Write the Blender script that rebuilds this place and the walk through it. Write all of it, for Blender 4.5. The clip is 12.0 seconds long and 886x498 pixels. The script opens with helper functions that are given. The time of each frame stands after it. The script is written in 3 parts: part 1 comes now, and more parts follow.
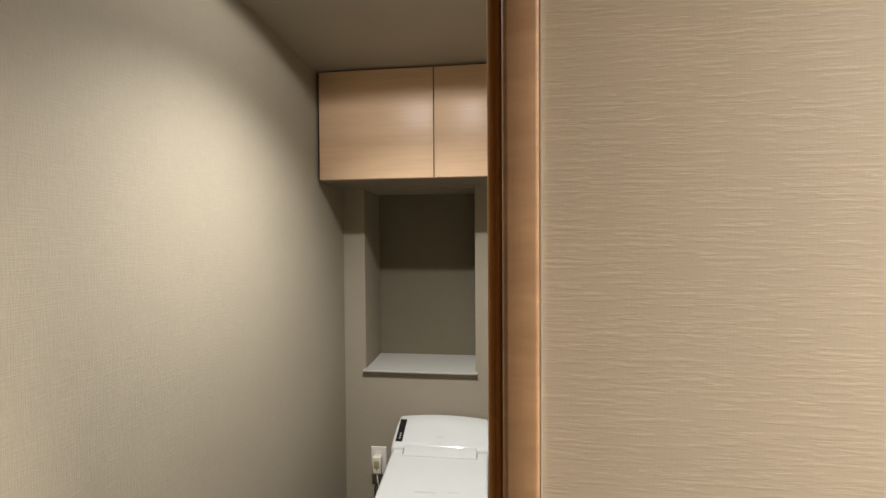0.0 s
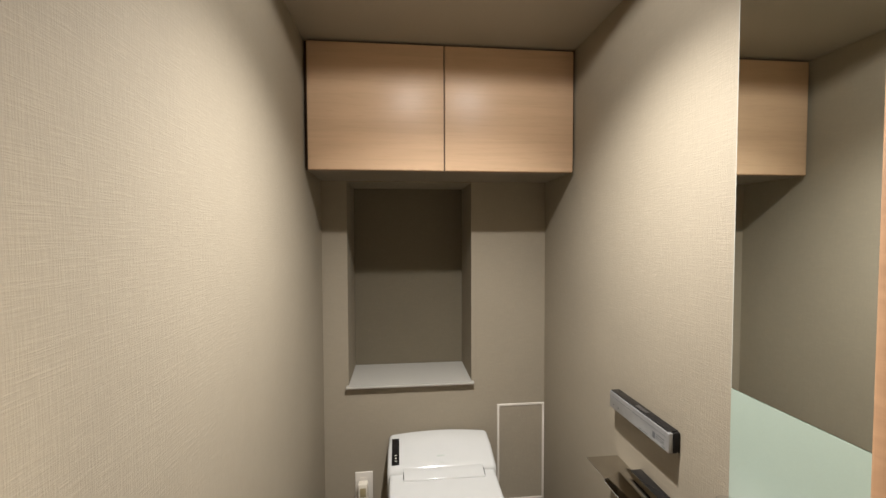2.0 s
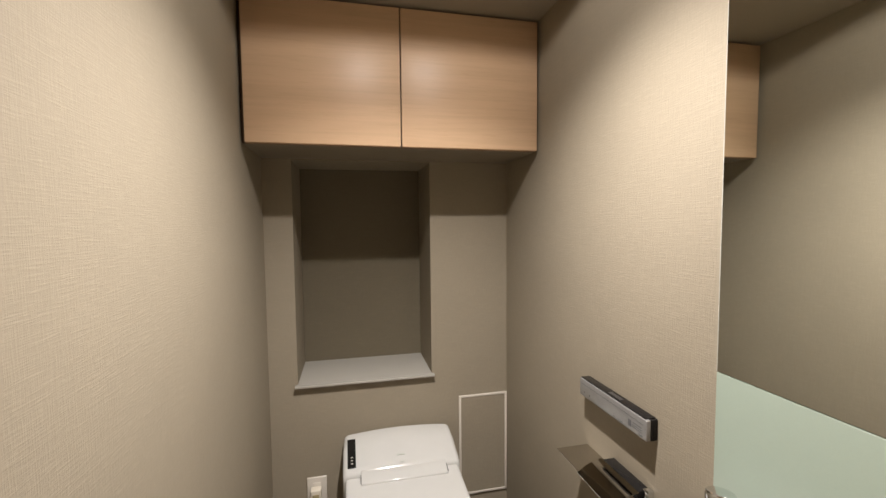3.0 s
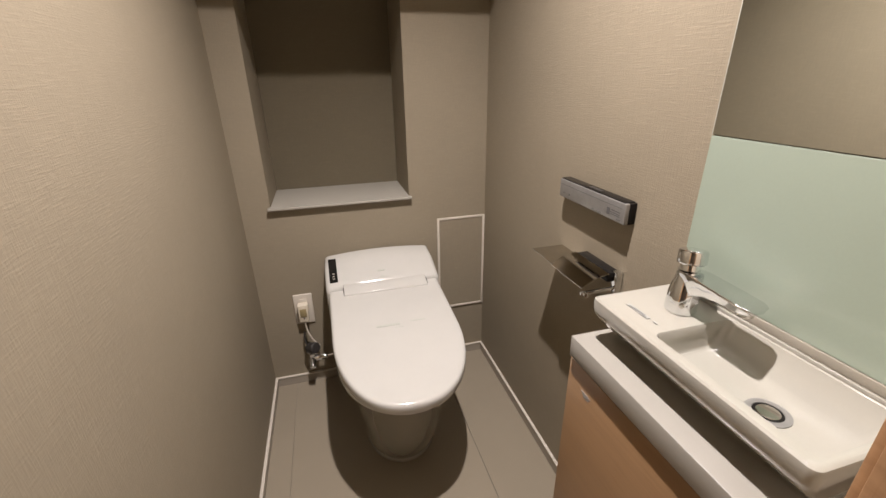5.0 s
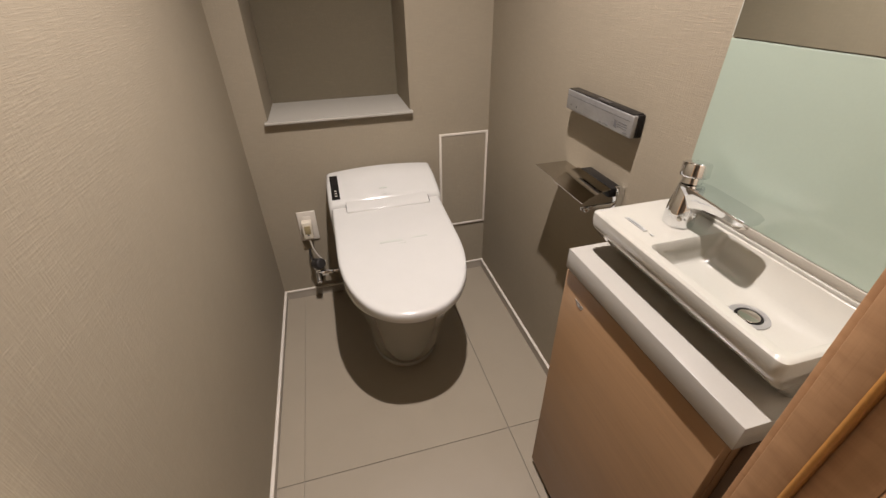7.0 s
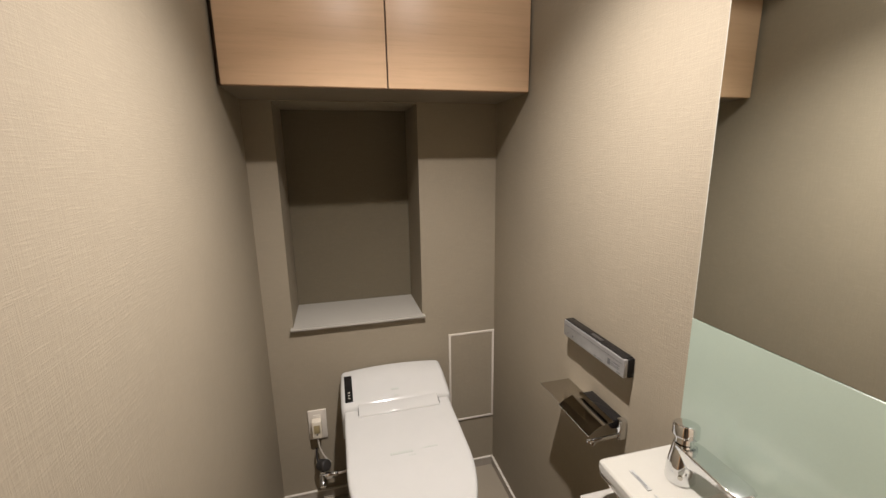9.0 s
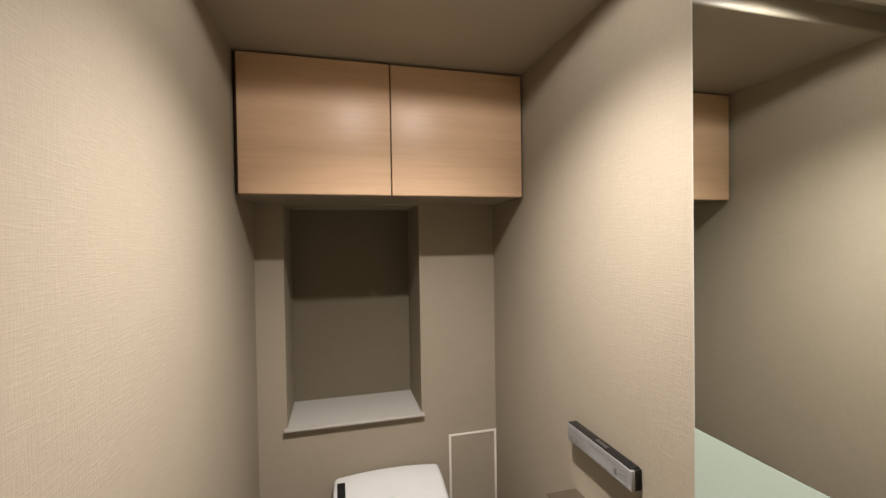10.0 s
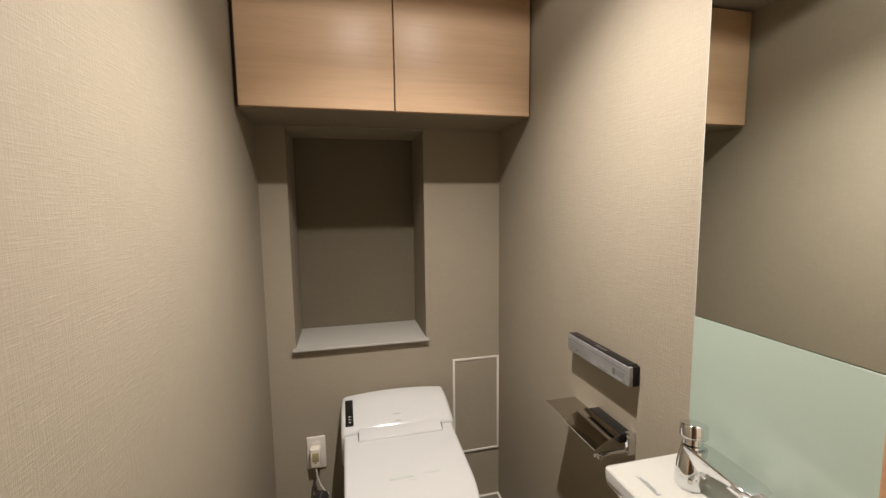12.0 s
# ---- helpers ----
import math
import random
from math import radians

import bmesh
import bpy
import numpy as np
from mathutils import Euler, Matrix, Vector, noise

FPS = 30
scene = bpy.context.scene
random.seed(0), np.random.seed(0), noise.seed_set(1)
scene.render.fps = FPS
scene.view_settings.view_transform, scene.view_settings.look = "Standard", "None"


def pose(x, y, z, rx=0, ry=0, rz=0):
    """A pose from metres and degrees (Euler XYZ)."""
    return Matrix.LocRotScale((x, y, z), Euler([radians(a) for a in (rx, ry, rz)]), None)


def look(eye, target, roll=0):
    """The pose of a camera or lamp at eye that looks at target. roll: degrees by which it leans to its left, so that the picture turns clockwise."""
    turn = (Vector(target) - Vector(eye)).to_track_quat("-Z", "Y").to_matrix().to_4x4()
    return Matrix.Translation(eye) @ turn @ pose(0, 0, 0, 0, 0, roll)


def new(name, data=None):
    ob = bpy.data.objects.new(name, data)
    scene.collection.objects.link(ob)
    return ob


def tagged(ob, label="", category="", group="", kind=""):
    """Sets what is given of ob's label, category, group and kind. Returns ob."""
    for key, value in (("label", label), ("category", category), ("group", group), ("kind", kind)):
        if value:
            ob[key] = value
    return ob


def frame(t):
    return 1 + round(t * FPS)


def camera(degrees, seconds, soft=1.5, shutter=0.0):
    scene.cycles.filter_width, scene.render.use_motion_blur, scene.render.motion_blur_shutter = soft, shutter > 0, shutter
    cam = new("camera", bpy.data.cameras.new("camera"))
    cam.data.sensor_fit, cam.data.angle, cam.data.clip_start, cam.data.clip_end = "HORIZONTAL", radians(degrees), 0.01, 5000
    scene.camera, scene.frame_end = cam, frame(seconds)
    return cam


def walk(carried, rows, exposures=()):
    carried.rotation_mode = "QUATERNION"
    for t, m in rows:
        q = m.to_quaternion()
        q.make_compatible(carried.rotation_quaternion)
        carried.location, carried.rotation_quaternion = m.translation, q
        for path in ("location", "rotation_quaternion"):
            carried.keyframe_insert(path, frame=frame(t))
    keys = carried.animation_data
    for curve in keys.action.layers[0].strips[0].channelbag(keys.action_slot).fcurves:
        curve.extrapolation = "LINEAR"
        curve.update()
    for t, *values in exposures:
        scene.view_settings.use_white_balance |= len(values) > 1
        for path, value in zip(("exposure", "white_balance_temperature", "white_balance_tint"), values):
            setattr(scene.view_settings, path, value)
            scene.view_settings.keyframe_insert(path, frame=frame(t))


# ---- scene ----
cam = camera(94.1, 12.0)
PATH = [
    (0, (0.212, -0.1, 1.382), (-0.012, 1.887, 1.334), -0.4),
    (0.5, (0.116, -0.08, 1.388), (-0.101, 1.907, 1.332), -0.3),
    (1, (-0.003, -0.05, 1.407), (-0.129, 1.945, 1.335), -0.2),
    (1.5, (-0.093, -0.007, 1.406), (-0.063, 1.992, 1.332), -0.2),
    (2, (-0.148, 0.054, 1.403), (0.06, 2.042, 1.328), -0.2),
    (2.5, (-0.172, 0.12, 1.396), (0.186, 2.086, 1.312), -0.2),
    (2.7, (-0.168, 0.141, 1.39), (0.231, 2.098, 1.297), -0.2),
    (4.3, (-0.128, 0.207, 1.272), (0.384, 2.081, 0.797), -0.9),
    (4.5, (-0.131, 0.209, 1.249), (0.377, 2.062, 0.691), -0.7),
    (5, (-0.142, 0.205, 1.208), (0.347, 1.985, 0.439), -0.9),
    (5.5, (-0.143, 0.198, 1.166), (0.317, 1.902, 0.226), -0.9),
    (6, (-0.141, 0.196, 1.155), (0.299, 1.836, 0.097), -1.0),
    (6.5, (-0.143, 0.193, 1.166), (0.284, 1.8, 0.055), -1.1),
    (6.7, (-0.142, 0.192, 1.173), (0.282, 1.798, 0.059), -1.1),
    (8.3, (-0.174, 0.183, 1.362), (0.308, 1.968, 0.598), -0.6),
    (8.5, (-0.161, 0.186, 1.372), (0.316, 2.008, 0.699), -1.1),
    (9, (-0.166, 0.165, 1.412), (0.319, 2.058, 0.982), -0.9),
    (9.5, (-0.168, 0.144, 1.45), (0.327, 2.07, 1.244), -0.9),
    (10, (-0.169, 0.133, 1.462), (0.329, 2.07, 1.431), -0.9),
    (10.5, (-0.161, 0.134, 1.454), (0.327, 2.073, 1.505), -0.8),
    (11, (-0.163, 0.139, 1.423), (0.332, 2.076, 1.459), -0.8),
    (11.5, (-0.166, 0.141, 1.37), (0.325, 2.078, 1.296), -0.9),
    (12, (-0.163, 0.132, 1.325), (0.299, 2.066, 1.11), -0.7),
]
EXPOSURES = [(0.0, 0.02, 5950, 2), (1.2, 0.15, 6000, 3), (2.5, 0.05, 6200, 6), (4.3, 0.0, 6500, 11), (6.5, 0.04, 6500, 12),
             (8.5, -0.08, 6500, 11), (9.1, -0.06, 6400, 9), (9.6, 0.08, 6330, 9), (10.5, 0.0, 6330, 9), (11.5, 0.08, 6350, 9), (12.0, -0.03, 6430, 8)]
walk(cam, [(t, look(eye, target, roll)) for t, eye, target, roll in PATH], EXPOSURES)

# ---- world and lamps ----
world = bpy.data.worlds.new("dim_interior")
world.use_nodes = True
world.node_tree.nodes["Background"].inputs["Color"].default_value = (0.9, 0.8, 0.65, 1)
world.node_tree.nodes["Background"].inputs["Strength"].default_value = 0.005
scene.world = world

LAMP = (0.03, 0.80, 2.085)          # downlight in the toilet room
HALL = (1.60, -0.15, 2.28)         # assumed downlights in the corridor, out of view
# this one is added to brighten the right jamb from the left
HALL_END = (-1.42, 0.10, 2.28)


def spot(name, place, watts, colour, degrees, blend, radius):
    data = bpy.data.lights.new(name, "SPOT")
    data.energy, data.color, data.spot_size, data.spot_blend, data.shadow_soft_size = watts, colour, radians(degrees), blend, radius
    ob = new(name, data)
    ob.location = place
    return ob


WARM = (1.0, 0.913, 0.893)
spot("downlight_beam", LAMP, 150, WARM, 126, 1.0, 0.016).rotation_euler.x = radians(3)
spot("downlight_spill", (LAMP[0], LAMP[1], LAMP[2] - 0.002), 13, WARM, 168, 0.15, 0.02)
spot("hall_beam", HALL, 800, (1.0, 0.88, 0.75), 156, 1.0, 0.12)
spot("jamb_fill_beam", HALL_END, 75, (1.0, 0.88, 0.75), 156, 1.0, 0.12)

# ---- materials ----


def base_material(name, colour, rough, metal=0.0, spec=0.5, coat=0.0):
    m = bpy.data.materials.new(name)
    m.use_nodes = True
    b = m.node_tree.nodes["Principled BSDF"]
    b.inputs["Base Color"].default_value = (*colour, 1)
    b.inputs["Roughness"].default_value = rough
    b.inputs["Metallic"].default_value = metal
    b.inputs["Specular IOR Level"].default_value = spec
    b.inputs["Coat Weight"].default_value = coat
    b.inputs["Coat Roughness"].default_value = 0.08
    return m, m.node_tree, b


def coords(tree, scale, seeded=False):
    tex = tree.nodes.new("ShaderNodeTexCoord")
    mp = tree.nodes.new("ShaderNodeMapping")
    mp.inputs["Scale"].default_value = scale
    tree.links.new(tex.outputs["Object"], mp.inputs["Vector"])
    if seeded:
        info = tree.nodes.new("ShaderNodeObjectInfo")
        mul = tree.nodes.new("ShaderNodeMath")
        mul.operation = "MULTIPLY"
        mul.inputs[1].default_value = 37.0
        tree.links.new(info.outputs["Random"], mul.inputs[0])
        com = tree.nodes.new("ShaderNodeCombineXYZ")
        for k in range(3):
            tree.links.new(mul.outputs[0], com.inputs[k])
        tree.links.new(com.outputs[0], mp.inputs["Location"])
    return mp.outputs["Vector"]


def noise_tex(tree, vec, scale=1.0, detail=3.0, rough=0.55, warp=0.0):
    n = tree.nodes.new("ShaderNodeTexNoise")
    n.inputs["Scale"].default_value, n.inputs["Detail"].default_value = scale, detail
    n.inputs["Roughness"].default_value, n.inputs["Distortion"].default_value = rough, warp
    tree.links.new(vec, n.inputs["Vector"])
    return n.outputs["Fac"]


def ramp(tree, fac, stops):
    r = tree.nodes.new("ShaderNodeValToRGB")
    while len(r.color_ramp.elements) < len(stops):
        r.color_ramp.elements.new(0.5)
    for e, (p, c) in zip(r.color_ramp.elements, stops):
        e.position, e.color = p, (*c, 1) if len(c) == 3 else c
    tree.links.new(fac, r.inputs["Fac"])
    return r.outputs["Color"]


def maths(tree, op, a, b, clamp=False):
    n = tree.nodes.new("ShaderNodeMath")
    n.operation, n.use_clamp = op, clamp
    for k, v in enumerate((a, b)):
        if isinstance(v, (int, float)):
            n.inputs[k].default_value = v
        else:
            tree.links.new(v, n.inputs[k])
    return n.outputs[0]


def mixed(tree, fac, a, b, blend="MIX"):
    n = tree.nodes.new("ShaderNodeMix")
    n.data_type, n.blend_type = "RGBA", blend
    for sock, v in ((n.inputs[0], fac), (n.inputs[6], a), (n.inputs[7], b)):
        if isinstance(v, (int, float)):
            sock.default_value = v
        elif isinstance(v, tuple):
            sock.default_value = (*v, 1)
        else:
            tree.links.new(v, sock)
    return n.outputs[2]


def bump(tree, bsdf, height, strength, distance):
    n = tree.nodes.new("ShaderNodeBump")
    n.inputs["Strength"].default_value, n.inputs["Distance"].default_value = strength, distance
    tree.links.new(height, n.inputs["Height"])
    tree.links.new(n.outputs[0], bsdf.inputs["Normal"])


def tone(c, k):
    return tuple(min(1.0, v * k) for v in c)


def wallpaper(name, colour, relief, upright, thread=26, tint=0.93, pitch=330):
    """Vinyl wallpaper pressed like coarse slubbed cloth: broken horizontal ridges and a fine upright weave."""
    m, t, b = base_material(name, colour, 0.75, spec=0.3)
    ridge = noise_tex(t, coords(t, (thread, thread, pitch)), 1.0, 2.0, 0.55)
    ridge = ramp(t, ridge, [(0.44, (0, 0, 0)), (0.64, (1, 1, 1))])
    fine = noise_tex(t, coords(t, (60, 60, 2.2 * pitch)), 1.0, 2.0, 0.6)
    weave = noise_tex(t, coords(t, (560 + thread * 2, 560 + thread * 2, thread * 1.3)), 1.0, 2.0, 0.6)
    weave = ramp(t, weave, [(0.40, (0, 0, 0)), (0.62, (1, 1, 1))])
    patch = noise_tex(t, coords(t, (30, 30, 70)), 1.0, 2.0, 0.5)
    patch = ramp(t, patch, [(0.34, (0.35, 0.35, 0.35)), (0.62, (1, 1, 1))])
    h = maths(t, "MULTIPLY", ridge, patch)
    h = maths(t, "ADD", h, maths(t, "MULTIPLY", fine, 0.55))
    h = maths(t, "ADD", h, maths(t, "MULTIPLY", weave, upright))
    h = maths(t, "ADD", h, maths(t, "MULTIPLY", noise_tex(t, coords(t, (430, 430, 430)), 1.0, 2.0, 0.6), 0.7 * upright))
    bump(t, b, h, relief, 0.0012)
    cloud = noise_tex(t, coords(t, (2.2, 2.2, 2.2)), 1.0, 4.0, 0.6)
    col = ramp(t, cloud, [(0.3, tone(colour, 0.95)), (0.7, tone(colour, 1.04))])
    level = maths(t, "MULTIPLY", h, 1 / (1.55 + 1.7 * upright))
    grain = ramp(t, level, [(0.25, tone((1, 1, 1), tint - 0.025 * upright)), (0.78, (1, 1, 1))])
    t.links.new(mixed(t, 1.0, col, grain, "MULTIPLY"), b.inputs["Base Color"])
    return m


def veneer(name, colour, axis, rough=0.38, seeded=True, figure=False, contrast=1.0):
    """Pale oak-look veneer with its grain along the axis."""
    m, t, b = base_material(name, colour, rough, spec=0.45)
    k = {"x": (2.2, 60, 60), "y": (60, 2.2, 60), "z": (60, 60, 2.2)}[axis]
    wide = {"x": (0.8, 14, 14), "y": (14, 0.8, 14), "z": (14, 14, 0.8)}[axis]
    pore = {"x": (12, 420, 420), "y": (420, 12, 420), "z": (420, 420, 12)}[axis]
    g = noise_tex(t, coords(t, k, seeded), 1.0, 5.0, 0.65, 0.6)
    w = noise_tex(t, coords(t, wide, seeded), 1.0, 3.0, 0.5, 0.8)
    p = noise_tex(t, coords(t, pore, seeded), 1.0, 2.0, 0.6)
    col = ramp(t, g, [(0.25, tone(colour, 1 - 0.18 * contrast)), (0.5, colour), (0.78, tone(colour, 1 + 0.12 * contrast))])
    band = ramp(t, w, [(0.3, tone((1, 1, 1), 1 - 0.14 * contrast)), (0.7, (1, 1, 1))])
    col = mixed(t, 1.0, col, band, "MULTIPLY")
    if figure:
        f = noise_tex(t, coords(t, (14, 14, 60), seeded), 1.0, 4.0, 0.6, 0.5)
        col = mixed(t, 1.0, col, ramp(t, f, [(0.32, (0.80, 0.77, 0.75)), (0.68, (1.0, 1.0, 1.0))]), "MULTIPLY")
    dots = ramp(t, p, [(0.30, (0.78, 0.72, 0.66)), (0.42, (1, 1, 1))])
    t.links.new(mixed(t, 0.6 * contrast, col, dots, "MULTIPLY"), b.inputs["Base Color"])
    bump(t, b, maths(t, "ADD", g, maths(t, "MULTIPLY", p, 0.6)), 0.12, 0.0006)
    t.links.new(maths(t, "ADD", maths(t, "MULTIPLY", g, 0.2), rough - 0.1), b.inputs["Roughness"])
    return m


def mottled(name, colour, rough, spec=0.5, metal=0.0, coat=0.0, size=8.0, swing=0.06, fine=240.0, relief=0.05, seeded=False):
    """A plain surface with faint clouds, fine grain and uneven gloss."""
    m, t, b = base_material(name, colour, rough, metal, spec, coat)
    c = noise_tex(t, coords(t, (size, size, size), seeded), 1.0, 4.0, 0.6)
    f = noise_tex(t, coords(t, (fine, fine, fine), seeded), 1.0, 2.0, 0.6)
    col = ramp(t, c, [(0.3, tone(colour, 1 - swing)), (0.7, tone(colour, 1 + swing))])
    t.links.new(mixed(t, swing * 1.5, col, ramp(t, f, [(0.3, tone(colour, 0.6)), (0.7, tone(colour, 1.2))])), b.inputs["Base Color"])
    t.links.new(maths(t, "ADD", maths(t, "MULTIPLY", c, rough * 0.35), rough * 0.82), b.inputs["Roughness"])
    if relief:
        bump(t, b, f, relief, 0.0005)
    return m


PAPER = wallpaper("greige_wallpaper", (0.272, 0.233, 0.167), 0.205, 0.8, 24, 0.935, 420)
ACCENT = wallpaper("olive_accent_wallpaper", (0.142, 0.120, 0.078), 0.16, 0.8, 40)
HALL_PAPER = wallpaper("corridor_wallpaper", (0.545, 0.458, 0.352), 0.14, 0.08, 33, 0.955, 400)
TAUPE = mottled("dark_unseen_walls", (0.13, 0.10, 0.075), 0.6, size=6, swing=0.08)
CEILING = mottled("ceiling_paper", (0.265, 0.232, 0.175), 0.5, size=5, swing=0.03, fine=160, relief=0.2)
OAK_X = veneer("oak_veneer_across", (0.60, 0.415, 0.255), "x", 0.42, contrast=0.55)
OAK_Y = veneer("oak_veneer_along", (0.30, 0.180, 0.090), "y", 0.44, contrast=0.6)
OAK_Z = veneer("oak_veneer_upright", (0.44, 0.262, 0.135), "z", 0.62, figure=True, contrast=0.45)
OAK_EDGE = mottled("oak_edge_band", (0.40, 0.245, 0.13), 0.5, size=30, swing=0.08)
CARCASS = mottled("dark_carcass", (0.10, 0.065, 0.04), 0.55, size=20, swing=0.1)
SEAL = mottled("brown_rubber_seal", (0.46, 0.225, 0.06), 0.42, size=40, swing=0.08)
TILE = mottled("grey_floor_tile", (0.275, 0.237, 0.176), 0.36, spec=0.5, size=5, swing=0.035, fine=260, relief=0.05, seeded=True)
GROUT = mottled("floor_grout", (0.17, 0.15, 0.12), 0.8, size=60, swing=0.12)
SKIRT = mottled("baseboard_body", (0.33, 0.295, 0.24), 0.5, size=20, swing=0.04)
UNDER = mottled("grey_brown_underside", (0.22, 0.185, 0.135), 0.5, size=20, swing=0.05)
CREAM = mottled("cream_plastic", (0.58, 0.535, 0.455), 0.38, size=30, swing=0.03, relief=0.02)
WHITE = mottled("white_gloss_plastic", (0.50, 0.494, 0.457), 0.16, size=12, swing=0.015, relief=0.0, coat=0.4)
CERAMIC = mottled("white_ceramic", (0.345, 0.334, 0.290), 0.07, size=10, swing=0.015, relief=0.0, coat=1.0)
STONE = mottled("white_composite_top", (0.315, 0.301, 0.265), 0.32, size=18, swing=0.02, fine=500, relief=0.02)
SILL = mottled("white_sill_board", (0.36, 0.341, 0.292), 0.42, size=14, swing=0.03, relief=0.03)
PLUG = mottled("beige_plastic", (0.62, 0.565, 0.45), 0.4, size=40, swing=0.03)
OCHRE = mottled("ochre_plastic", (0.30, 0.245, 0.125), 0.4, size=40, swing=0.04)
BLACK = mottled("black_gloss_plastic", (0.012, 0.011, 0.010), 0.22, size=40, swing=0.1, relief=0.0, spec=0.12)
RUBBER = mottled("black_rubber", (0.03, 0.027, 0.024), 0.5, size=40, swing=0.1)
SILVER = mottled("silver_plastic", (0.31, 0.305, 0.29), 0.30, metal=0.55, size=34, swing=0.12, fine=700, relief=0.03)
INK = mottled("grey_print", (0.10, 0.10, 0.10), 0.6, size=60, swing=0.1, relief=0.0)
GREY_INK = mottled("light_grey_print", (0.25, 0.25, 0.23), 0.6, size=60, swing=0.1, relief=0.0)
PALE_INK = mottled("pale_green_print", (0.40, 0.425, 0.37), 0.4, size=60, swing=0.05, relief=0.0)
ALU = mottled("brushed_aluminium", (0.31, 0.285, 0.235), 0.4, metal=0.0, size=30, swing=0.05, fine=500, relief=0.03)
CHROME = mottled("chrome", (0.76, 0.775, 0.785), 0.05, metal=1.0, size=30, swing=0.01, relief=0.0)
STEEL = mottled("polished_steel", (0.56, 0.53, 0.48), 0.08, metal=1.0, size=30, swing=0.03, relief=0.0)
MIRROR = mottled("mirror_silver", (0.87, 0.90, 0.86), 0.015, metal=1.0, size=3, swing=0.005, relief=0.0)
EDGE_GLASS = mottled("polished_glass_edge", (0.36, 0.36, 0.31), 0.2, size=40, swing=0.03)
MINT = mottled("mint_back_painted_glass", (0.305, 0.364, 0.295), 0.22, spec=0.6, size=4, swing=0.02, relief=0.0, coat=1.0)
HALL_FLOOR = veneer("dark_unseen_floorboards", (0.17, 0.11, 0.065), "x", 0.4)

GLOW, _t, _b = base_material("lamp_glass", (1.0, 0.9, 0.75), 0.3)
_b.inputs["Emission Color"].default_value = (1.0, 0.86, 0.64, 1)
_b.inputs["Emission Strength"].default_value = 15.0

# ---- mesh helpers ----


def box(bm, x0, x1, y0, y1, z0, z1, bevel=0.0, seg=2):
    r = bmesh.ops.create_cube(bm, size=1.0, matrix=Matrix.LocRotScale(((x0 + x1) / 2, (y0 + y1) / 2, (z0 + z1) / 2), None, (x1 - x0, y1 - y0, z1 - z0)))
    if bevel:
        vs = set(r["verts"])
        edges = [e for e in bm.edges if e.verts[0] in vs and e.verts[1] in vs]
        bmesh.ops.bevel(bm, geom=edges, offset=bevel, segments=seg, profile=0.5, affect="EDGES")
    return bm


def cube(*span, bevel=0.0, seg=2):
    return box(bmesh.new(), *span, bevel=bevel, seg=seg)


def tube(bm, a, b, r0, r1=None, seg=32, bevel=0.0):
    """A round bar from a to b."""
    a, b = Vector(a), Vector(b)
    d = b - a
    turn = d.to_track_quat("Z", "Y").to_matrix().to_4x4()
    r = bmesh.ops.create_cone(bm, cap_ends=True, segments=seg, radius1=r0, radius2=r0 if r1 is None else r1, depth=d.length, matrix=Matrix.Translation((a + b) / 2) @ turn)
    if bevel:
        vs = set(r["verts"])
        edges = [e for f in bm.faces if len(f.verts) > 4 and all(v in vs for v in f.verts) for e in f.edges]
        bmesh.ops.bevel(bm, geom=list(set(edges)), offset=bevel, segments=3, profile=0.5, affect="EDGES")
    return bm


def loft(bm, rings, cap_first=True, cap_last=True):
    """Skin a row of rings that have the same number of points."""
    made = [[bm.verts.new(p) for p in ring] for ring in rings]
    n = len(rings[0])
    for lower, upper in zip(made, made[1:]):
        for k in range(n):
            bm.faces.new((lower[k], lower[(k + 1) % n], upper[(k + 1) % n], upper[k]))
    if cap_first:
        bm.faces.new(reversed(made[0]))
    if cap_last:
        bm.faces.new(made[-1])
    bmesh.ops.recalc_face_normals(bm, faces=bm.faces)
    return bm


def rounded(x0, x1, y0, y1, r, z, per=7):
    """A rounded rectangle in plan, counter-clockwise."""
    pts = []
    for cx, cy, a0 in ((x1 - r, y1 - r, 0), (x0 + r, y1 - r, 90), (x0 + r, y0 + r, 180), (x1 - r, y0 + r, 270)):
        for k in range(per):
            a = radians(a0 + 90 * k / (per - 1))
            pts.append((cx + r * math.cos(a), cy + r * math.sin(a), z))
    return pts


def sweep(bm, points, radius, seg=10):
    """A cord through the points."""
    rings, pts = [], [Vector(p) for p in points]
    for k, p in enumerate(pts):
        d = (pts[min(k + 1, len(pts) - 1)] - pts[max(k - 1, 0)]).normalized()
        m = d.to_track_quat("Z", "Y").to_matrix()
        rings.append([p + m @ Vector((radius * math.cos(2 * math.pi * j / seg), radius * math.sin(2 * math.pi * j / seg), 0)) for j in range(seg)])
    return loft(bm, rings)


def arc(a, b, c, n=14):
    """A smooth bend from a by way of b to c."""
    a, b, c = Vector(a), Vector(b), Vector(c)
    return [(1 - t) ** 2 * a + 2 * t * (1 - t) * b + t * t * c for t in (k / (n - 1) for k in range(n))]


def base_of(ob):
    place = Vector((0, 0, 0))
    while ob:
        place += ob.location
        ob = ob.parent
    return place


def mesh_of(name, bm, material, offset=Vector((0, 0, 0)), smooth=True):
    bmesh.ops.translate(bm, verts=bm.verts, vec=-offset)
    me = bpy.data.meshes.new(name)
    bm.to_mesh(me)
    bm.free()
    me.materials.append(material)
    if smooth:
        for p in me.polygons:
            p.use_smooth = True
        me.set_sharp_from_angle(angle=radians(35))
    return me


def part(name, bm, material, parent, label=""):
    ob = new(name, mesh_of(name, bm, material, base_of(parent)))
    ob.parent = parent
    return tagged(ob, label)


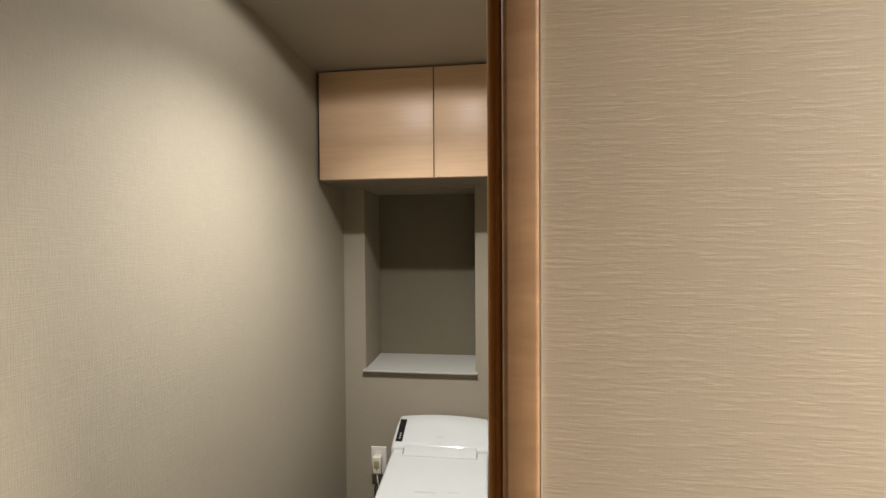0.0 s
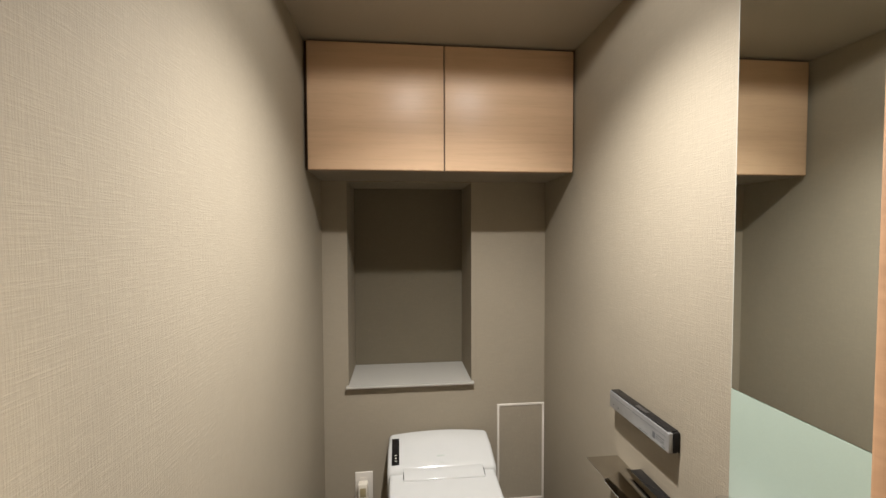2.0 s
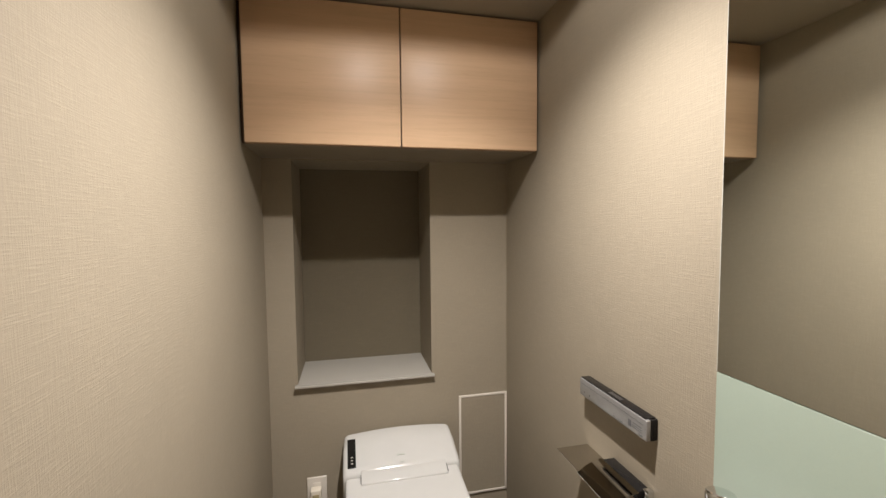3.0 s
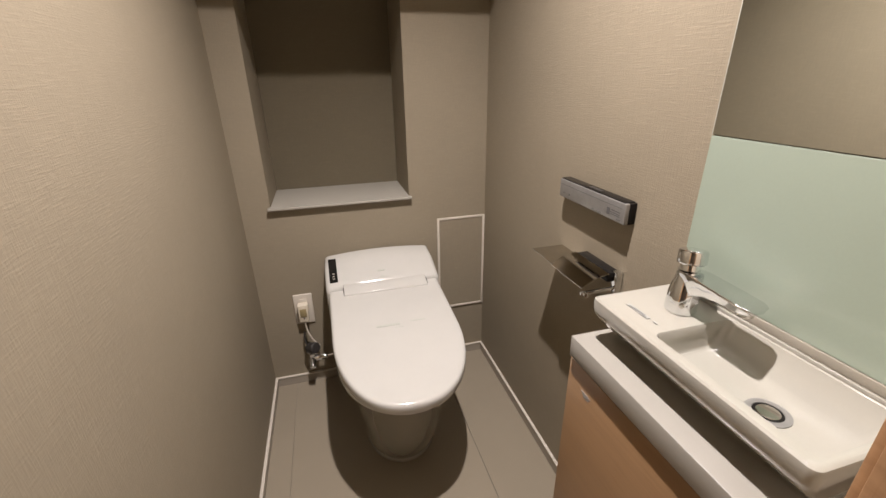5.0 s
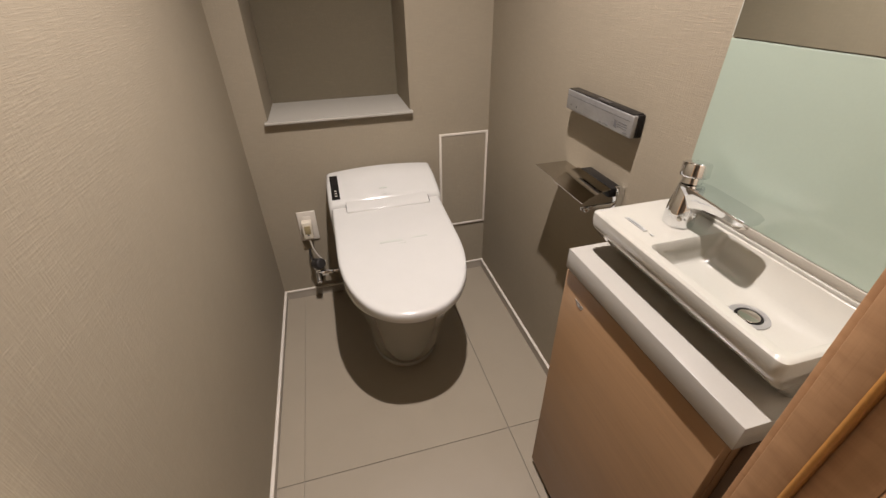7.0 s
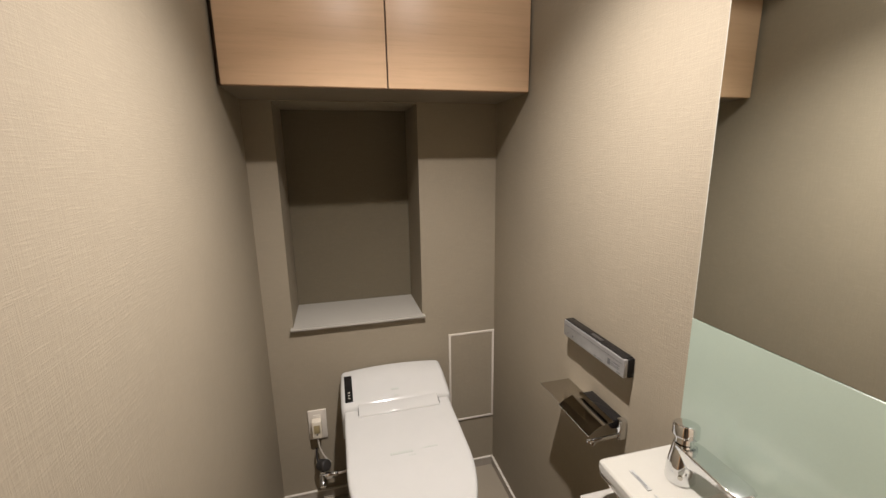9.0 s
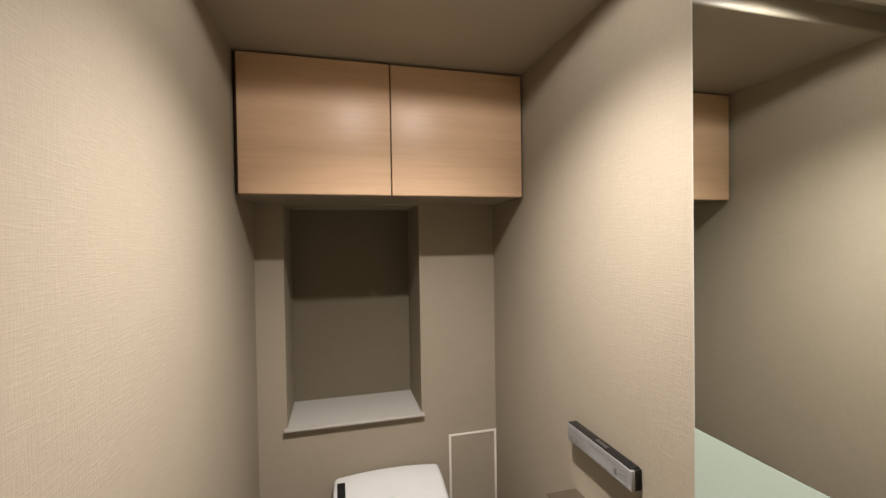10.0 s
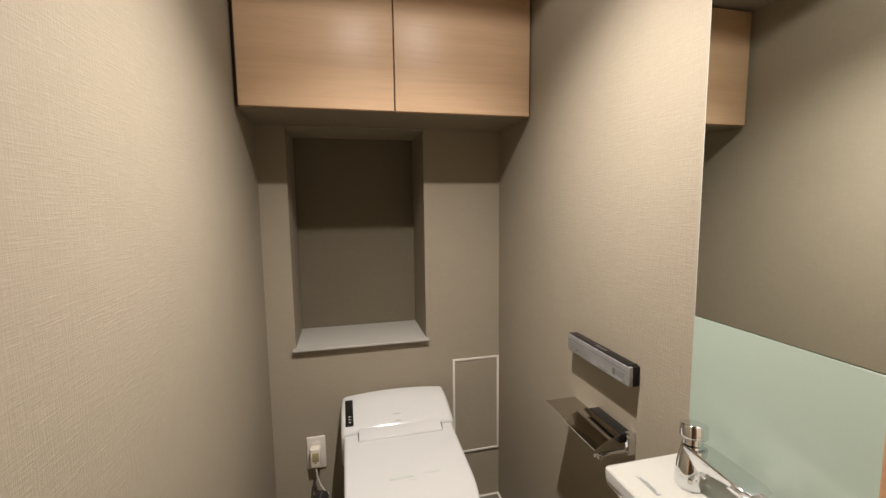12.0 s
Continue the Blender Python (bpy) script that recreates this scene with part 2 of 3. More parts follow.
def thing(name, place, label, category, group="", kind=""):
    ob = new(name)
    ob.location = place
    ob.empty_display_size = 0.05
    return tagged(ob, label, category, group, kind)


def structure(name, bm, material, label, category):
    return tagged(new(name, mesh_of(name, bm, material)), label, category, kind="structure")


# ---- setting ----
XL, XR, YB, YF = -0.46, 0.465, 1.75, 0.335   # toilet room, inside faces
YH, YC = 0.257, -0.80                        # corridor's two faces
LOW, HIGH, STEP = 2.04, 2.096, 0.965         # the two ceiling heights and the step between them
HX0, HX1, HTOP = -1.5, 1.7, 2.30
TOP = 2.5
NX0, NX1, NY, NZ0, NZ1 = -0.36, 0.148, 2.015, 0.772, 1.613   # niche
DX0, DX1, DTOP = -0.459, 0.2415, 2.03           # rough door opening

structure("wall_left", cube(XL - 0.1, XL, YF, YB + 0.4, -0.05, TOP), PAPER, "greige cloth-textured wallpaper on the toilet room's side wall", "wall")
structure("wall_right", cube(XR, XR + 0.1, YF, YB + 0.4, -0.05, TOP), PAPER, "greige cloth-textured wallpaper on the washbasin wall", "wall")
bm = bmesh.new()
box(bm, XL, NX0, YB, NY, -0.05, TOP)
box(bm, NX1, XR, YB, NY, -0.05, TOP)
box(bm, NX0, NX1, YB, NY, -0.05, NZ0)
box(bm, NX0, NX1, YB, NY, NZ1, TOP)
box(bm, XL, XR, NY, NY + 0.1, -0.05, TOP)
structure("wall_back", bm, PAPER, "greige wallpapered back wall with a deep recessed niche", "wall")
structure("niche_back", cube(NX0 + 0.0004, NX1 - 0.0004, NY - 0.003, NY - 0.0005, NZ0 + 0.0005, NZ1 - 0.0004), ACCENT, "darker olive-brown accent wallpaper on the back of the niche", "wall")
bm = bmesh.new()
box(bm, DX1, HX1, YH, YF, -0.05, TOP)
box(bm, HX0, DX0, YH, YF, -0.05, TOP)
box(bm, DX0, DX1, YH, YF, DTOP, TOP)
structure("wall_door", bm, HALL_PAPER, "beige wallpapered corridor wall with ridged horizontal texture round the doorway", "wall")
# unseen corridor walls, made dark so that less light bounces into the room
structure("wall_corridor", cube(HX0, HX1, YC - 0.1, YC, -0.05, TOP), TAUPE, "unseen far wall of the corridor, dark taupe to cut bounced light", "wall")
bm = bmesh.new()
box(bm, HX0 - 0.1, HX0, YC - 0.1, YF, -0.05, TOP)
box(bm, HX1, HX1 + 0.1, YC - 0.1, YF, -0.05, TOP)
structure("wall_corridor_ends", bm, TAUPE, "unseen ends of the corridor, dark taupe to cut bounced light", "wall")
bm = bmesh.new()
box(bm, XL, XR, STEP, YB, LOW, TOP)
box(bm, XL, XR, YF, STEP, HIGH, TOP)
nose = [e for e in bm.edges if all(abs(v.co.y - STEP) < 1e-4 and abs(v.co.z - LOW) < 1e-4 for v in e.verts)]
bmesh.ops.bevel(bm, geom=nose, offset=0.007, segments=4, profile=0.5, affect="EDGES")
structure("ceiling", bm, CEILING, "pale greige papered ceiling that drops to a lower soffit", "ceiling")
structure("ceiling_corridor", cube(HX0, HX1, YC, YH, HTOP, TOP), CEILING, "plain pale corridor ceiling", "ceiling")
floor = structure("floor", cube(XL, XR, YH + 0.04, YB, -0.05, -0.003), GROUT, "large matt grey-beige floor tiles with thin dark joints", "floor")
# floor out of view, darkened to send less light through the doorway
structure("floor_corridor", cube(HX0, HX1, YC, YH + 0.04, -0.05, 0.0), HALL_FLOOR, "unseen brown wood-look corridor floor, dark to cut bounced light", "floor")

# baseboards: a grey body with a thin cream capping
bm, cap = bmesh.new(), bmesh.new()
for x0, x1, y0, y1 in ((XL, XL + 0.007, YF + 0.02, YB), (XR - 0.007, XR, 0.775, YB), (XL + 0.007, XR - 0.007, YB - 0.007, YB)):
    box(bm, x0, x1, y0, y1, 0.0, 0.038)
for x0, x1, y0, y1 in ((XL, XL + 0.010, YF + 0.02, YB), (XR - 0.010, XR, 0.775, YB), (XL + 0.010, XR - 0.010, YB - 0.010, YB)):
    box(cap, x0, x1, y0, y1, 0.038, 0.044, bevel=0.001, seg=1)
board = structure("baseboard", bm, SKIRT, "low grey baseboard with a thin cream capping", "baseboard")
part("capping", cap, CREAM, board, "thin cream plastic capping")

# door frame: rebated jambs, casings and a brown rubber seal
door = thing("door_1", (-0.105, 0.29, 0.0), "pale oak-veneered door frame with a brown rubber seal, standing open", "door frame", kind="structure")
for side, x, out in (("right", 0.2105, 1), ("left", -0.428, -1)):
    def span(a, b):
        return (x + out * a, x + out * b) if out > 0 else (x + out * b, x + out * a)
    depth = 0.298 if out > 0 else 0.280
    part("stop", cube(*span(0.0, 0.030), depth, 0.328, 0, 2.0, bevel=0.0015), OAK_Z, door)
    part("jamb", cube(*span(0.014, 0.030), 0.2585, depth, 0, 2.02, bevel=0.001), OAK_Z, door)
    part("casing", cube(*span(0.0125, 0.0432), 0.2490, 0.2585, 0, 2.05, bevel=0.0044, seg=3), OAK_Z, door)
    part("inner_casing", cube(*span(0.014, 0.040), 0.328, 0.3395, 0, 2.04, bevel=0.002), OAK_Z, door)
    part("caulk_line", cube(*span(0.0442, 0.0458), 0.2545, 0.2569, 0, 2.05), CREAM, door, "thin pale line of sealant")
    seal = bmesh.new()
    xs = x + out * 0.0065
    for dx, r in ((-0.0025, 0.0042), (0.003, 0.0035)):
        tube(seal, (xs + out * dx, depth - 0.001, 0.0), (xs + out * dx, depth - 0.001, 1.985), r, seg=12)
    part("seal", seal, SEAL, door, "dark brown rubber door seal")
part("lintel_stop", cube(-0.428, 0.2105, 0.298, 0.328, 1.985, 2.015, bevel=0.0015), OAK_X, door)
part("lintel", cube(-0.442, 0.2245, 0.2585, 0.298, 2.0, 2.018, bevel=0.001), OAK_X, door)
part("lintel_casing", cube(-0.46, 0.25, 0.2515, 0.2585, 2.05, 2.08, bevel=0.002), OAK_X, door)

# ---- fittings of the room ----
# sill board of the niche
tagged(new("niche_sill", mesh_of("niche_sill", cube(NX0 - 0.008, NX1 + 0.008, 1.726, YB - 0.0005, 0.7752, 0.784, bevel=0.0012), SILL)), "white laminated sill board along the niche's lower edge", "sill")
sill = bpy.data.objects["niche_sill"]
part("shelf_board", cube(NX0 + 0.0005, NX1 - 0.0005, YB - 0.001, NY - 0.0035, 0.7725, 0.784), SILL, sill)

# wall cabinet over the niche
CY, CZ0, CZ1 = 1.455, 1.617, 2.032
cab = thing("wall_cabinet", (0.0, CY, CZ0), "pale oak-veneered wall cabinet with two flush doors above the niche", "cabinet")
part("body", cube(XL + 0.0015, XR - 0.0015, CY + 0.0245, YB - 0.001, CZ0 + 0.004, LOW - 0.001), CARCASS, cab, "dark carcass edge round the doors")
# underside in a darker, greyer colour than the doors
part("underside", cube(XL + 0.003, XR - 0.003, CY + 0.030, YB - 0.002, CZ0 - 0.001, CZ0 + 0.0035), UNDER, cab, "grey-brown underside, darker than the doors")
# added board: stops lamp light leaking through the door seam into the niche
part("seam_block", cube(XL + 0.004, XR - 0.004, CY + 0.0208, CY + 0.0243, CZ0 - 0.0005, CZ1), CARCASS, cab, "added dark board that blocks light at the door seam")
for x0, x1 in ((-0.446, 0.0025), (0.0065, 0.457)):
    d = part("door", cube(x0, x1, CY, CY + 0.020, CZ0, CZ1, bevel=0.0012), OAK_X, cab, "flush door with a level oak grain")
    part("edge_band", cube(x0 + 0.001, x1 - 0.001, CY + 0.0015, CY + 0.019, CZ0 - 0.0012, CZ0 - 0.0002), OAK_EDGE, d)

# access panel low on the back wall
panel = thing("access_panel", (0.362, YB, 0.469), "small wallpapered access panel in a thin cream frame", "access panel")
PX0, PX1, PZ0, PZ1, W = 0.258, 0.4635, 0.258, 0.678, 0.009
part("panel", cube(PX0 + W, PX1 - W, YB - 0.004, YB - 0.0005, PZ0 + W, PZ1 - W), PAPER, panel)
for x0, x1, z0, z1 in ((PX0, PX0 + W, PZ0, PZ1), (PX1 - W, PX1, PZ0, PZ1), (PX0 + W, PX1 - W, PZ0, PZ0 + W), (PX0 + W, PX1 - W, PZ1 - W, PZ1)):
    part("frame_strip", cube(x0, x1, YB - 0.007, YB - 0.0005, z0, z1, bevel=0.0015), CREAM, panel, "thin cream plastic strip")

# socket with a plug in it
sock = thing("wall_socket", (-0.302, YB, 0.355), "white wall socket plate with a beige plug and cord", "socket")
part("plate", cube(-0.338, -0.266, YB - 0.008, YB - 0.0005, 0.291, 0.422, bevel=0.003, seg=3), CREAM, sock)
part("insert", cube(-0.316, -0.288, YB - 0.011, YB - 0.007, 0.312, 0.402, bevel=0.0015), CREAM, sock)
plug = part("plug", cube(-0.3235, -0.2845, YB - 0.040, YB - 0.010, 0.313, 0.389, bevel=0.004, seg=3), PLUG, sock, "beige plug with a test button")
part("button", cube(-0.316, -0.292, YB - 0.0425, YB - 0.039, 0.338, 0.374, bevel=0.002), OCHRE, plug)
part("lamp_dot", tube(bmesh.new(), (-0.304, YB - 0.0395, 0.332), (-0.304, YB - 0.0415, 0.332), 0.003, seg=12), INK, plug)
cord = sweep(bmesh.new(), arc((-0.304, YB - 0.030, 0.319), (-0.305, YB - 0.035, 0.24), (-0.262, YB - 0.03, 0.19)), 0.0032)
part("cord", cord, CREAM, sock, "thin pale mains cord")

# stop valve and its hose
valve = thing("stop_valve", (-0.29, YB, 0.15), "chrome stop valve with a hose on the back wall", "valve")
part("flange", tube(bmesh.new(), (-0.295, YB - 0.0005, 0.16), (-0.295, YB - 0.012, 0.16), 0.027, bevel=0.004), CHROME, valve)
part("stem", tube(bmesh.new(), (-0.295, YB - 0.01, 0.16), (-0.295, YB - 0.06, 0.16), 0.011), CHROME, valve)
part("valve_body", tube(bmesh.new(), (-0.300, YB - 0.055, 0.15), (-0.235, YB - 0.055, 0.15), 0.0135, bevel=0.003), CHROME, valve)
part("handle", tube(bmesh.new(), (-0.295, YB - 0.052, 0.150), (-0.295, YB - 0.092, 0.128), 0.015, 0.012, bevel=0.004), CHROME, valve)
part("filter_cap", tube(bmesh.new(), (-0.305, YB - 0.03, 0.185), (-0.275, YB - 0.06, 0.20), 0.023, bevel=0.006), RUBBER, valve, "black rubber hose coupling")
part("hose", sweep(bmesh.new(), arc((-0.24, YB - 0.055, 0.15), (-0.16, YB - 0.06, 0.15), (-0.13, YB - 0.06, 0.24)), 0.008), STEEL, valve)
part("cable_loop", sweep(bmesh.new(), arc((-0.312, YB - 0.025, 0.26), (-0.325, YB - 0.04, 0.20), (-0.285, YB - 0.045, 0.198)), 0.004), RUBBER, valve)

# ---- toilet ----
TX = 0.006
toilet = thing("toilet", (TX, 1.40, 0.0), "white tankless toilet with a closed lid and electronic housing", "toilet")


def bowl_ring(half, front, back, z, n=44):
    """A plan that is square behind and half an ellipse in front."""
    pts, mid = [], front + half * 1.25
    for k in range(n):
        a = math.pi + math.pi * k / (n - 1)
        pts.append((TX + half * math.cos(a), mid + (mid - front) * math.sin(a), z))
    r = min(0.03, half * 0.3)
    for a in range(0, 91, 18):
        pts.append((TX + half - r + r * math.cos(radians(a)), back - r + r * math.sin(radians(a)), z))
    for a in range(90, 181, 18):
        pts.append((TX - half + r + r * math.cos(radians(a)), back - r + r * math.sin(radians(a)), z))
    return pts


PROFILE = ((0.0, 0.122, 1.224), (0.006, 0.122, 1.224), (0.011, 0.119, 1.228), (0.06, 0.126, 1.198), (0.14, 0.136, 1.162), (0.22, 0.147, 1.126),
           (0.29, 0.157, 1.094), (0.345, 0.165, 1.068), (0.380, 0.171, 1.050), (0.394, 0.173, 1.042), (0.400, 0.170, 1.046))
part("bowl", loft(bmesh.new(), [bowl_ring(h, f, 1.70, z) for z, h, f in PROFILE]), CERAMIC, toilet, "white ceramic pedestal bowl")
part("seat", loft(bmesh.new(), [bowl_ring(h, f, 1.60, z) for z, h, f in ((0.4005, 0.180, 1.030), (0.404, 0.190, 1.019), (0.414, 0.192, 1.016), (0.4185, 0.189, 1.019))]), WHITE, toilet)


def lid_ring(inset, dz, n=44):
    """The lid's outline, drawn in by inset, on a top that falls forward."""
    half, front, back = 0.198 - inset, 1.008 + inset, 1.556
    mid, pts = 1.30, []
    def top(y):
        u = (y - 1.0) / 0.55
        return 0.444 + 0.066 * u + 0.006 * math.sin(math.pi * max(0, min(1, u))) + dz
    for k in range(n):
        a = math.pi + math.pi * k / (n - 1)
        c, s = math.cos(a), math.sin(a)
        x = TX + half * math.copysign(abs(c) ** 0.86, c)
        y = mid - (mid - front) * abs(s) ** 0.92
        pts.append((x, y, top(y)))
    for x in (half, half * 0.5, 0, -half * 0.5, -half):
        pts.append((TX + x, back, top(back)))
    return pts


LID = ((0.007, -0.031), (0.0015, -0.0295), (0.0, -0.026), (0.0, -0.011), (0.001, -0.006), (0.0035, -0.0025), (0.008, -0.0006), (0.016, 0.0), (0.05, 0.0008), (0.11, 0.0012))
lid = part("lid", loft(bmesh.new(), [lid_ring(a, b) for a, b in LID]), WHITE, toilet, "closed glossy white lid")


def housing_ring(y, half, z0, z1, crown, r=0.018, n=12):
    """An upright section of the housing: flat foot, rounded shoulders, slightly crowned top."""
    pts = [(TX - half, y, z0), (TX + half, y, z0)]
    for k in range(n):
        a = radians(90 * k / (n - 1))
        pts.append((TX + half - r + r * math.cos(a), y, z1 - r + r * math.sin(a)))
    for k in range(1, 12):
        u = 1 - k / 6
        pts.append((TX + (half - r) * u, y, z1 + crown * (1 - u * u)))
    for k in range(n):
        a = radians(90 + 90 * k / (n - 1))
        pts.append((TX - half + r + r * math.cos(a), y, z1 - r + r * math.sin(a)))
    return pts


HOUSE = ((1.738, 0.197, 0.40, 0.570, 0.010), (1.734, 0.201, 0.40, 0.576, 0.011), (1.722, 0.204, 0.40, 0.579, 0.011), (1.66, 0.207, 0.40, 0.560, 0.010),
         (1.585, 0.207, 0.40, 0.5335, 0.008), (1.566, 0.206, 0.40, 0.526, 0.007), (1.560, 0.204, 0.40, 0.521, 0.006), (1.557, 0.200, 0.41, 0.514, 0.004))
part("housing", loft(bmesh.new(), [housing_ring(*h) for h in HOUSE]), WHITE, toilet, "glossy white rear housing")


def slab_on(x0, x1, y0, y1, za, zb, thick, bevel=0.001):
    """A thin plate whose top runs from za at y0 to zb at y1."""
    bm = cube(x0, x1, y0, y1, -thick, 0, bevel=bevel)
    for v in bm.verts:
        v.co.z += za + (zb - za) * (v.co.y - y0) / (y1 - y0)
    return bm


cover = part("hinge_cover", slab_on(-0.140, 0.158, 1.515, 1.567, 0.5135, 0.530, 0.012, 0.003), WHITE, toilet)
show = part("display", slab_on(-0.185, -0.156, 1.581, 1.697, 0.5365, 0.5775, 0.004, 0.001), BLACK, toilet, "black glossy status display")
for k in range(3):
    y = 1.594 + 0.012 * k
    z = 0.5375 + (y - 1.583) * 0.36
    part("indicator", slab_on(-0.173, -0.166, y, y + 0.003, z, z + 0.001, 0.0012, 0.0), CREAM, show)
for x0, x1, y, h in ((-0.012, 0.016, 1.600, 0.005), (-0.004, 0.010, 1.572, 0.003)):
    z = 0.5437 + (y - 1.583) * 0.36
    part("badge", slab_on(x0, x1, y, y + h, z, z + h * 0.36, 0.0015, 0.0), PALE_INK, toilet, "small grey printed mark")
PRINT = [(-0.054 + 0.0083 * k, -0.0485 + 0.0083 * k, 1.316, 0.009) for k in range(9)] + [(0.003 + 0.009 * k, 0.008 + 0.009 * k, 1.303, 0.004) for k in range(3)] \
    + [(0.053 + 0.0072 * k, 0.0582 + 0.0072 * k, 1.322, 0.005) for k in range(7)]
for x0, x1, y, h in PRINT:
    u = (y - 1.0) / 0.55
    z = 0.444 + 0.066 * u + 0.006 * math.sin(math.pi * u) + 0.0016
    part("sticker_mark", slab_on(x0, x1, y, y + h, z, z + h * 0.12, 0.0014, 0.0), PALE_INK, lid, "pale grey printed mark of a sticker")
# thin dark strips drawn for the shade in the hinge cover's end gaps
for x in (-0.1408, 0.1588):
    part("hinge_gap_strip", slab_on(x - 0.0008, x + 0.0008, 1.520, 1.548, 0.5165, 0.5255, 0.004, 0.0), RUBBER, toilet, "narrow dark strip standing in for the shaded gap beside the hinge cover")

# ---- washbasin corner ----
vanity = thing("vanity_cabinet", (0.36, 0.57, 0.0), "slim oak-veneered vanity cabinet under the white counter", "cabinet")
part("body", cube(0.286, XR - 0.001, 0.383, 0.764, 0.0245, 0.7155), OAK_Y, vanity)
vd = part("door", cube(0.267, 0.285, 0.383, 0.772, 0.024, 0.706, bevel=0.0012), OAK_Y, vanity, "flush oak door with a grain along the wall")
part("plinth", cube(0.300, 0.306, 0.385, 0.762, 0.0, 0.024), CARCASS, vanity, "dark brown plinth")
part("end_strip", cube(0.300, XR - 0.001, 0.3415, 0.382, 0.0, 0.7155, bevel=0.001), CARCASS, vanity, "dark brown filler strip")
for k in range(3):
    part("sticker_line", cube(0.2662, 0.2671, 0.699 + 0.002 * k, 0.726 - 0.003 * k, 0.661 - 0.004 * k, 0.6622 - 0.004 * k), GREY_INK, vd, "small grey printed line")

top = thing("counter", (0.36, 0.57, 0.716), "white composite counter top on the vanity cabinet", "counter")
part("slab", cube(0.259, XR - 0.0005, 0.371, 0.767, 0.716, 0.759, bevel=0.0015), STONE, top)
part("sealant", cube(0.4605, XR - 0.0003, 0.371, 0.767, 0.7592, 0.7622, bevel=0.001), CREAM, top, "thin bead of pale sealant")

basin = thing("washbasin", (0.37, 0.57, 0.759), "small oblong white ceramic washbasin standing on the counter", "washbasin")
BX0, BX1, BY0, BY1 = 0.285, 0.4565, 0.383, 0.757
RINGS = [rounded(*ring) for ring in (
    # outside, from the foot up to the rim
    (0.341, BX1 - 0.002, 0.391, 0.744, 0.010, 0.7595), (0.337, BX1, 0.388, 0.747, 0.011, 0.7625), (0.3035, BX1, 0.3845, 0.754, 0.012, 0.7945),
    (0.3010, BX1, 0.384, 0.7545, 0.012, 0.7955), (0.2990, BX1, 0.384, 0.755, 0.012, 0.7985), (0.2880, BX1, BY0 + 0.001, BY1 - 0.001, 0.012, 0.8120),
    (0.2845, BX1, BY0, BY1, 0.012, 0.8210), (0.2835, BX1, BY0, BY1, 0.012, 0.8380), (0.2845, BX1, BY0 + 0.0012, BY1 - 0.0012, 0.011, 0.8425),
    (0.2880, BX1, BY0 + 0.005, BY1 - 0.005, 0.010, 0.8450), (0.2940, BX1 - 0.002, BY0 + 0.010, BY1 - 0.010, 0.010, 0.8447),
    # inside, from the tap's ledge down to the drain
    (0.3035, 0.4510, BY0 + 0.014, 0.6290, 0.012, 0.8432), (0.3052, 0.4495, BY0 + 0.016, 0.6265, 0.013, 0.8395), (0.3085, 0.4410, BY0 + 0.020, 0.6245, 0.016, 0.8220),
    (0.3120, 0.4280, BY0 + 0.026, 0.6225, 0.018, 0.8075), (0.3155, 0.4210, BY0 + 0.031, 0.6190, 0.018, 0.8025), (0.3220, 0.4120, BY0 + 0.040, 0.6120, 0.018, 0.8005),
    (0.3380, 0.4040, 0.4520, 0.5300, 0.020, 0.7990), (0.3640, 0.3780, 0.4830, 0.4970, 0.006, 0.7980))]
part("bowl", loft(bmesh.new(), RINGS), CERAMIC, basin)
part("rear_upstand", cube(0.4535, 0.4645, BY0 + 0.003, BY1 - 0.004, 0.8435, 0.8500, bevel=0.0012), CERAMIC, basin)


def ring_shape(centre, r0, r1, z0, z1, seg=36):
    rings = []
    for r, z in ((r1, z0), (r1, z1), (r0, z1), (r0, z0)):
        rings.append([(centre[0] + r * math.cos(2 * math.pi * k / seg), centre[1] + r * math.sin(2 * math.pi * k / seg), z) for k in range(seg)])
    return loft(bmesh.new(), rings + [rings[0]], False, False)


DRAIN = (0.371, 0.490)
# grey ring painted for the shaded ceramic recess, black disc for the hole's dark
drain = part("drain", ring_shape(DRAIN, 0.0180, 0.0260, 0.7975, 0.8002), SILVER, basin, "round drain with a grey ring for its shaded ceramic recess")
part("drain_hole_disc", tube(bmesh.new(), (*DRAIN, 0.7983), (*DRAIN, 0.7990), 0.0182), BLACK, drain)
part("drain_stopper", tube(bmesh.new(), (*DRAIN, 0.7990), (*DRAIN, 0.8012), 0.0140, bevel=0.001), STEEL, drain)
for x0, x1, y0, y1, ink in ((0.3215, 0.3295, 0.665, 0.714, GREY_INK), (0.3235, 0.3250, 0.669, 0.709, INK), (0.3265, 0.3275, 0.674, 0.700, INK), (0.3255, 0.3285, 0.648, 0.655, GREY_INK)):
    part("sticker_line", cube(x0, x1, y0, y1, 0.8444, 0.8451 if ink is GREY_INK else 0.8454), ink, basin, "narrow grey sticker with print")

tap = thing("tap", (0.393, 0.672, 0.8445), "chrome push-button tap with a flat spout on the basin", "tap")
part("body", loft(bmesh.new(), [[(0.397 + dx + r * math.cos(2 * math.pi * k / 40), 0.676 + dy + r * math.sin(2 * math.pi * k / 40), z) for k in range(40)] for z, r, dx, dy in
     ((0.8445, 0.0240, 0, 0), (0.8465, 0.0246, 0, 0), (0.868, 0.0238, 0.0003, 0.0002), (0.885, 0.0218, 0.0015, 0.0008), (0.902, 0.0188, 0.0035, 0.0022), (0.910, 0.0176, 0.0045, 0.0030), (0.914, 0.0168, 0.0050, 0.0034))]), CHROME, tap)
